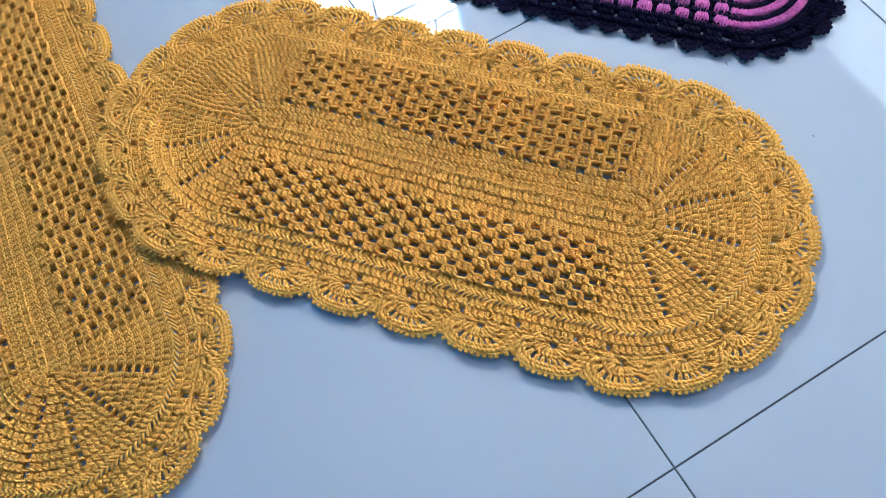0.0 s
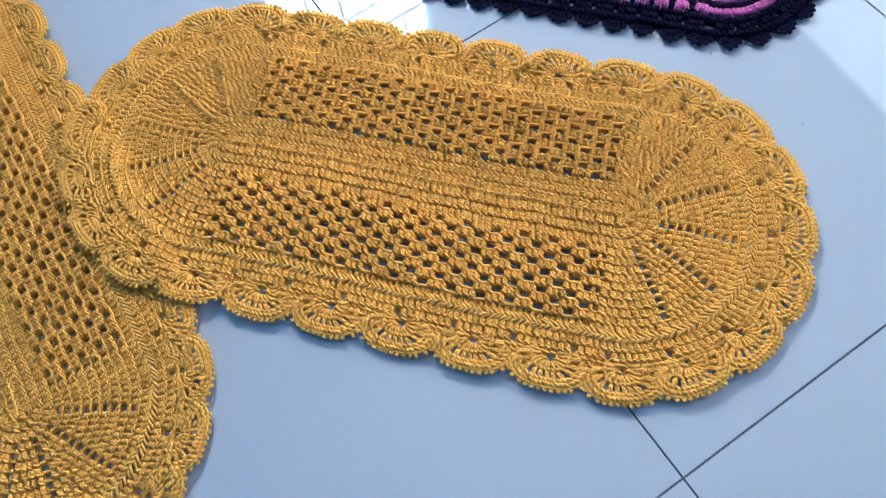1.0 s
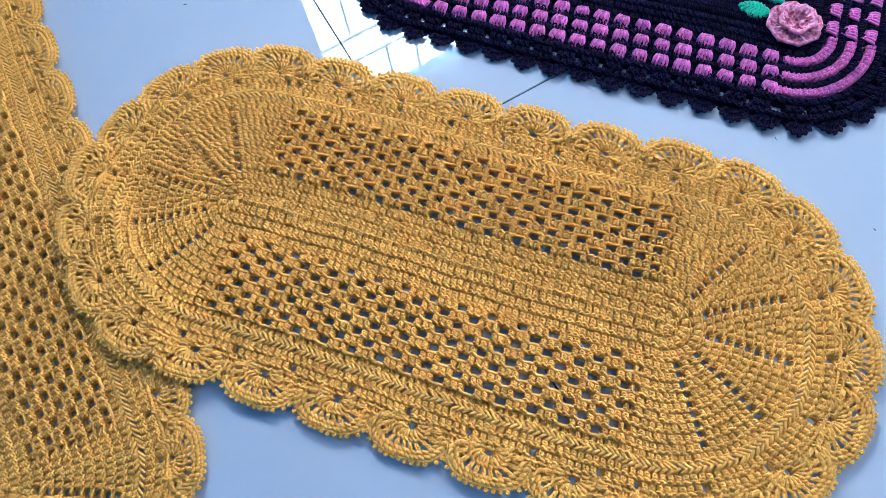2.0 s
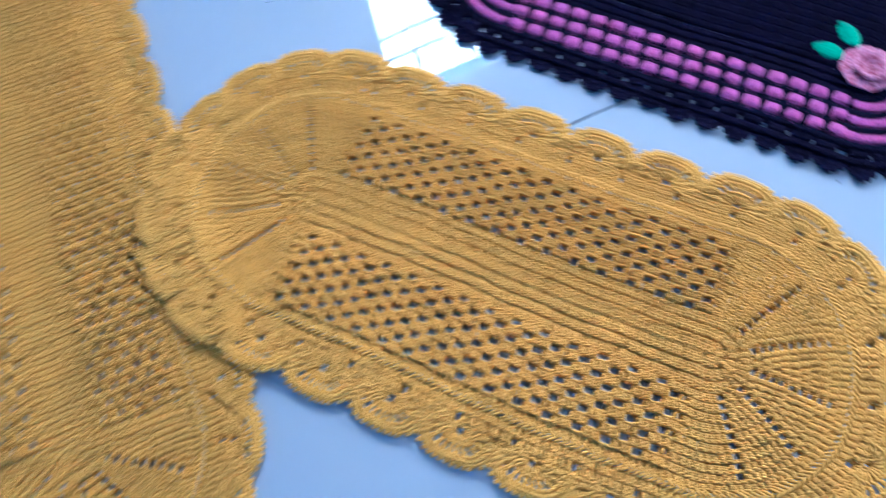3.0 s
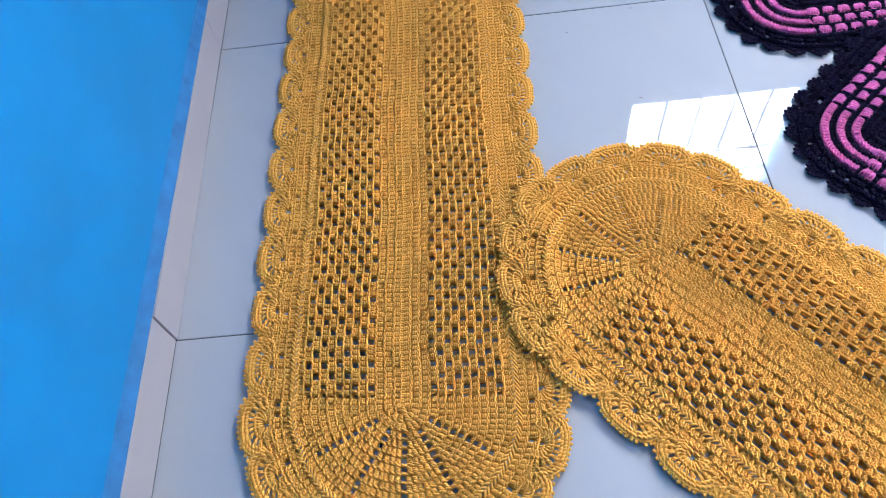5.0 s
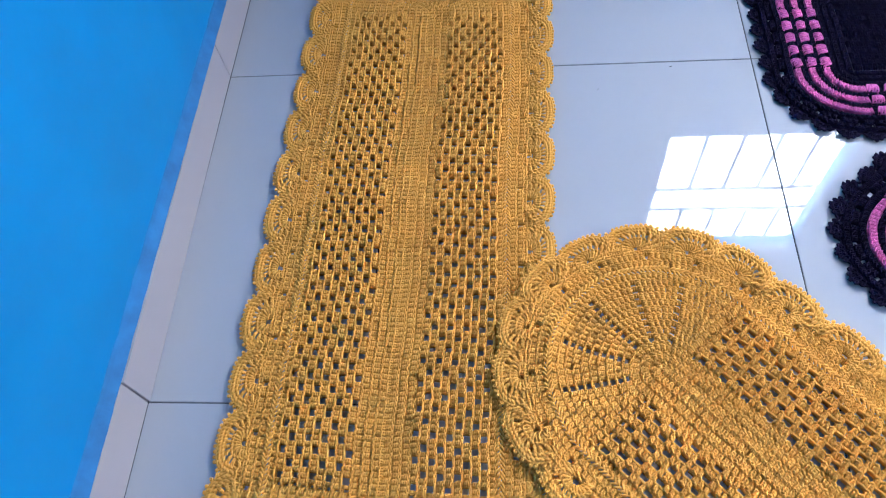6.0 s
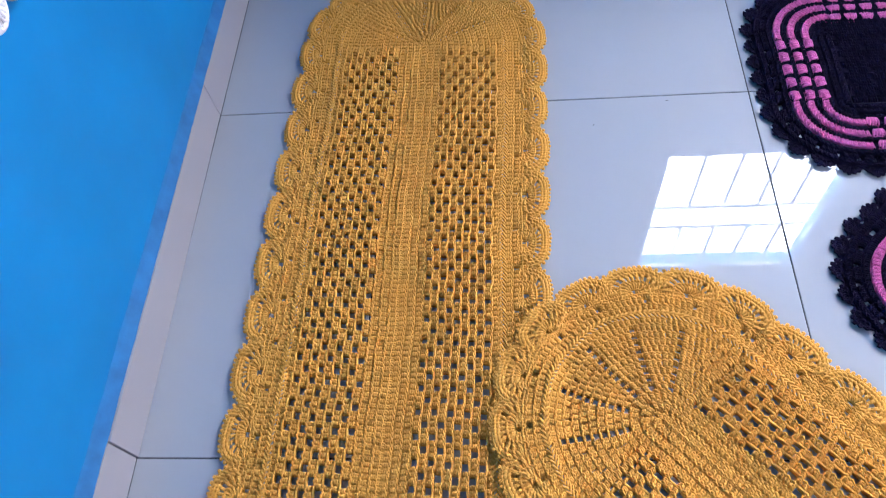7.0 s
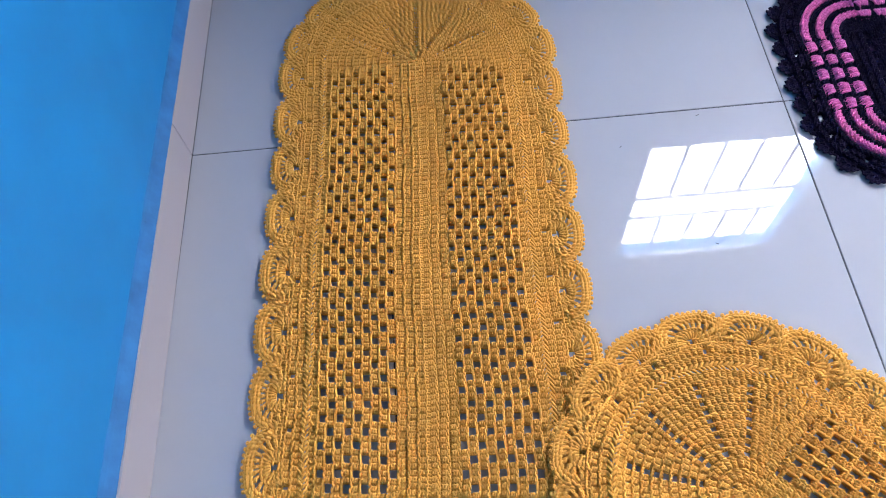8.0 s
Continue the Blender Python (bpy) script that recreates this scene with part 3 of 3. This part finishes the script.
def crochet_mat(mid, turn, a, b, lift, label):
    root = tagged(new("crochet_mat"), label, "mat", "navy and pink crochet mats")
    root.matrix_basis = pose(mid[0], mid[1], 0, 0, 0, turn)
    c, s = math.cos(radians(turn)), math.sin(radians(turn))
    ph = rng.uniform(0, 6, 3)

    def height(x, y):
        return lift(mid[0] + c * x - s * y, mid[1] + s * x + c * y) + 0.0005 * (np.sin(27 * x + ph[0]) * np.sin(33 * y + ph[1]) + 1)

    def shape(v):
        v = v.copy()
        v[:, 0] += 0.0014 * np.sin(v[:, 1] * 24 + ph[2])
        v[:, 1] += 0.0014 * np.sin(v[:, 0] * 21 + ph[0])
        v[:, 2] += height(v[:, 0], v[:, 1])
        return v

    # rows of the middle field, with small gaps
    wv = Weave()
    rows = max(2, int(round(2 * b / 0.0125)))
    h = 2 * b / rows
    for k in range(rows):
        xs, w = spread(-a, a, 0.0075)
        if k % 2:
            xs = xs[np.arange(len(xs)) % 5 != 0]
        line_round(wv, xs, -b + k * h, 1, h, w, rad=0.0016, wrap=False, sheet=False)
    wv.quads([[(-a, -b, 0.0040), (a, -b, 0.0040), (a, b, 0.0040), (-a, b, 0.0040)]])
    for k in range(3):
        sides, corners = ring_places(a, b, 0.0005 + k * 0.0115, 0.0075)
        for p, t, n, w in sides + corners:
            stitches(wv, p, t, n, w, 0.0115, rad=0.0016, wrap=False)
    child("centre_field", wv.mesh("centre_field", NAVY, shape), root)
    # navy rounds between and round the pink ones
    wv = Weave()
    for r, hh, gaps in ((0.0350, 0.0125, 0), (0.0470, 0.0105, 0), (0.0575, 0.0125, 0), (0.0695, 0.0105, 0), (0.0800, 0.0125, 0), (0.0925, 0.0115, 0), (0.1040, 0.0115, 4), (0.1150, 0.0105, 0)):
        sides, corners = ring_places(a, b, r, 0.0075)
        pink = r in PINK_ROUNDS
        for p, t, n, w in sides + ([] if pink else corners):
            if gaps:
                keep = np.arange(len(p)) % gaps > 0
                p, t, n = p[keep], t[keep], n[keep]
            stitches(wv, p, t, n, w, hh, rad=0.0016, wrap=False, raised=-0.0006 if pink else 0.0, flare=0.0014 if gaps else 0.0030)
    child("navy_border", wv.mesh("navy_border", NAVY, shape), root)
    # pink arcs round the corners, a mesh for each
    for r in PINK_ROUNDS:
        for p, t, n, w in ring_places(a, b, r, 0.0060)[1]:
            wv = Weave()
            extra = np.array([p[0] - t[0] * w, p[-1] + t[-1] * w])
            stitches(wv, np.concatenate([p, extra]), np.concatenate([t, t[[0, -1]]]), np.concatenate([n, n[[0, -1]]]), w, 0.0125, rad=0.0015, raised=0.0012)
            child("pink_arc", wv.mesh("pink_arc", PINK, shape), root, label="bright pink corner arc")
    # pink puffs along the sides
    for j, r in enumerate(PINK_ROUNDS):
        for ax, sgn in ((0, -1), (1, 1), (0, 1), (1, -1)):
            ln, off = (a, b) if ax == 0 else (b, a)
            cnt = int(round((2 * ln - 0.012) / 0.027))
            for u in np.linspace(-ln + 0.018, ln - 0.018, cnt):
                u = u + (j - 1) * 0.0035 * (1 if ax == 0 else 0)
                x, y = (u, sgn * (off + r + 0.005)) if ax == 0 else (sgn * (off + r + 0.005), u)
                ang = (0 if sgn > 0 else 180) if ax == 0 else (-90 if sgn > 0 else 90)
                k = rng.uniform(0.98, 1.12)
                m = pose(x, y, float(height(x, y)) + 0.0012, 0, 0, ang + rng.normal(0, 4)) @ Matrix.Diagonal((k, k, 1, 1))
                child("pink_puff", CLUSTER, root, m)
    # pointed edge
    r = 0.1275
    per = 4 * (a + b) + 2 * math.pi * r
    cnt = int(round(per / 0.0372))
    for i in range(cnt):
        sx = i * per / cnt
        for ln, cx, cy, a0 in ((2 * a, -a, -b, -90), (2 * b, a, -b, 0), (2 * a, a, b, 90), (2 * b, -a, b, 180)):
            n = (math.cos(radians(a0)), math.sin(radians(a0)))
            t = (-n[1], n[0])
            if sx < ln:
                x, y, ang = cx + t[0] * sx + n[0] * r, cy + t[1] * sx + n[1] * r, a0
                break
            sx -= ln
            if sx < r * math.pi / 2:
                ang = a0 + math.degrees(sx / r)
                x, y = cx + t[0] * ln + r * math.cos(radians(ang)), cy + t[1] * ln + r * math.sin(radians(ang))
                break
            sx -= r * math.pi / 2
        child("edge_point", POINT, root, pose(x, y, float(height(x, y)), 0, 0, ang - 90 + rng.uniform(-6, 6)) @ pose(0, 0, 0, rng.uniform(-1, 4), 0, 0) @ Matrix.Diagonal((rng.uniform(0.9, 1.05), rng.uniform(1.0, 1.3), 1, 1)))
    return root


def under_second_mat(x, y):
    return 0.0 * x


def on_first_mat(x, y):
    return 0.007 * smooth01((y - 0.385) / 0.05) * smooth01((x - 1.0) / 0.1)


mat_one = crochet_mat((1.283, 0.635), 0.0, 0.23, 0.075, under_second_mat, "navy crochet mat with pink border rows on white tiles")
mat_two = crochet_mat((1.297, 0.114), -49.2, 0.23, 0.075, on_first_mat, "navy and pink crochet mat with a yarn flower near one corner")


# ---- the yarn flower on the second mat ----
def petal_mesh(size, cup):
    wv = Weave()
    a = np.linspace(-0.3, math.pi + 0.3, 11)
    for k in range(11):
        ang = a[k]
        e = np.array([math.cos(ang) * 0.62, 0.25 + math.sin(ang) * 0.75]) * size
        st = [(e[0] * 0.1, 0.0, 0.002), (e[0] * 0.6, e[1] * 0.5, 0.003 + cup * 0.5), (e[0], e[1], 0.003 + cup + 0.001 * (-1) ** k)]
        wv.tubes(np.array([st]), (0.0022, 0.0036, 0.0032))
    rim = np.stack([np.cos(a) * 0.64 * size, (0.25 + np.sin(a) * 0.78) * size, 0.0035 + cup + 0.0012 * np.cos(np.arange(11) * math.pi)], 1)
    wv.tubes(rim[None], 0.0028)
    return wv.mesh("petal", ROSE)


flower = new("flower")
flower.parent = mat_two
inv = mat_two.matrix_basis.inverted()
fl = inv @ Vector((1.393, -0.101, 0.0))
flower.matrix_basis = pose(fl.x, fl.y, 0.006, 0, 0, 20)
tagged(flower, "variegated pink and white yarn flower")
for ringn, (cnt, size, cup, z) in enumerate(((8, 0.0265, 0.003, 0.0), (5, 0.017, 0.008, 0.005))):
    pm = petal_mesh(size, cup)
    for k in range(cnt):
        child("petal", pm, flower, pose(0, 0, z, 0, 0, k * 360 / cnt + 25 * ringn) @ pose(0, 0.005, 0, 6, 0, 0))
wv = Weave()
for k in range(6):
    a = k * math.pi / 3
    wv.tubes(np.array([[(0.004 * math.cos(a), 0.004 * math.sin(a), 0.008), (0.0055 * math.cos(a + 1), 0.0055 * math.sin(a + 1), 0.012), (0.002 * math.cos(a + 2), 0.002 * math.sin(a + 2), 0.014)]]), 0.0024)
child("flower_heart", wv.mesh("flower_heart", ROSE), flower)


def leaf_mesh():
    wv = Weave()
    y = np.linspace(0, 1, 9)
    wid = 0.011 * np.sin(np.pi * np.clip(y * 0.92 + 0.06, 0, 1)) ** 0.8
    for k in range(9):
        for sgn in (-1, 1):
            st = [(0, y[k] * 0.036 - 0.002, 0.004), (sgn * wid[k] * 0.6, y[k] * 0.036 + 0.002, 0.005), (sgn * wid[k], y[k] * 0.036 + 0.003, 0.003)]
            wv.tubes(np.array([st]), 0.0029)
    wv.tubes(np.stack([wid, y * 0.038 + 0.002, 0 * y + 0.0035], 1)[None], 0.0016)
    wv.tubes(np.stack([-wid, y * 0.038 + 0.002, 0 * y + 0.0035], 1)[None], 0.0016)
    wv.tubes(np.stack([0 * y, y * 0.038, 0 * y + 0.0055], 1)[None], 0.0016)
    return wv.mesh("leaf", LEAF)


LEAFM = leaf_mesh()
for (x, y), ang in (((1.383, -0.072), 35), ((1.405, -0.066), -5)):
    v = inv @ Vector((x, y, 0))
    child("leaf", LEAFM, mat_two, pose(v.x, v.y, 0.005, 0, 0, ang + 49.2), "green crocheted leaf")


# ---- scalloped hanging on the blue wall ----
def wall_hanging():
    root = tagged(new("wall_hanging"), "grey brown cloth hanging with white frilled hem on blue wall", "wall hanging")
    root.matrix_basis = pose(-TH, 0.452, 0.484)
    bm = bmesh.new()
    nx, nz = 60, 40
    grid = [[bm.verts.new((0.005 + 0.003 * math.sin(i * 0.5) * (1 - j / nz), -0.15 + 0.30 * i / nx, 0.5 * j / nz)) for j in range(nz + 1)] for i in range(nx + 1)]
    for i in range(nx):
        for j in range(nz):
            bm.faces.new((grid[i][j], grid[i + 1][j], grid[i + 1][j + 1], grid[i][j + 1]))
    bmesh.ops.solidify(bm, geom=bm.faces[:], thickness=0.002)
    me = bpy.data.meshes.new("cloth")
    bm.to_mesh(me)
    bm.free()
    me.materials.append(CLOTH)
    child("cloth", me, root)
    wv = Weave()
    for a in np.linspace(0.1, math.pi - 0.1, 13):
        wv.tubes(np.array([[(0.004, 0.004 * math.cos(a), 0.0), (0.008, 0.014 * math.cos(a), -0.014 * math.sin(a)), (0.007, 0.024 * math.cos(a), -0.027 * math.sin(a))]]), (0.002, 0.003, 0.0035))
    a = np.linspace(0, math.pi, 14)
    wv.tubes(np.stack([0 * a + 0.007, 0.026 * np.cos(a), -0.028 * np.sin(a)], 1)[None], 0.0035)
    fm = wv.mesh("frill", FRILL)
    for k in range(6):
        child("frill", fm, root, pose(0.002, -0.132 + k * 0.053, 0.0), "white yarn frill")
    return root


wall_hanging()

# ---- dust on the tiles ----
wv = Weave()
for k in range(26):
    x, y = rng.uniform(0.6, 1.7), rng.uniform(-0.75, 0.9)
    a, ln = rng.uniform(0, 6.3), rng.uniform(0.0008, 0.003)
    dx, dy = math.cos(a) * ln, math.sin(a) * ln
    wv.tubes(np.array([[(x - dx, y - dy, 0.0006), (x + dy * 0.3, y + dx * 0.3, 0.0008), (x + dx, y + dy, 0.0006)]]), 0.0005)
tagged(new("dust", wv.mesh("dust", DUST)), "small dark dust specks lying on white tiles", "dust", kind="stuff")
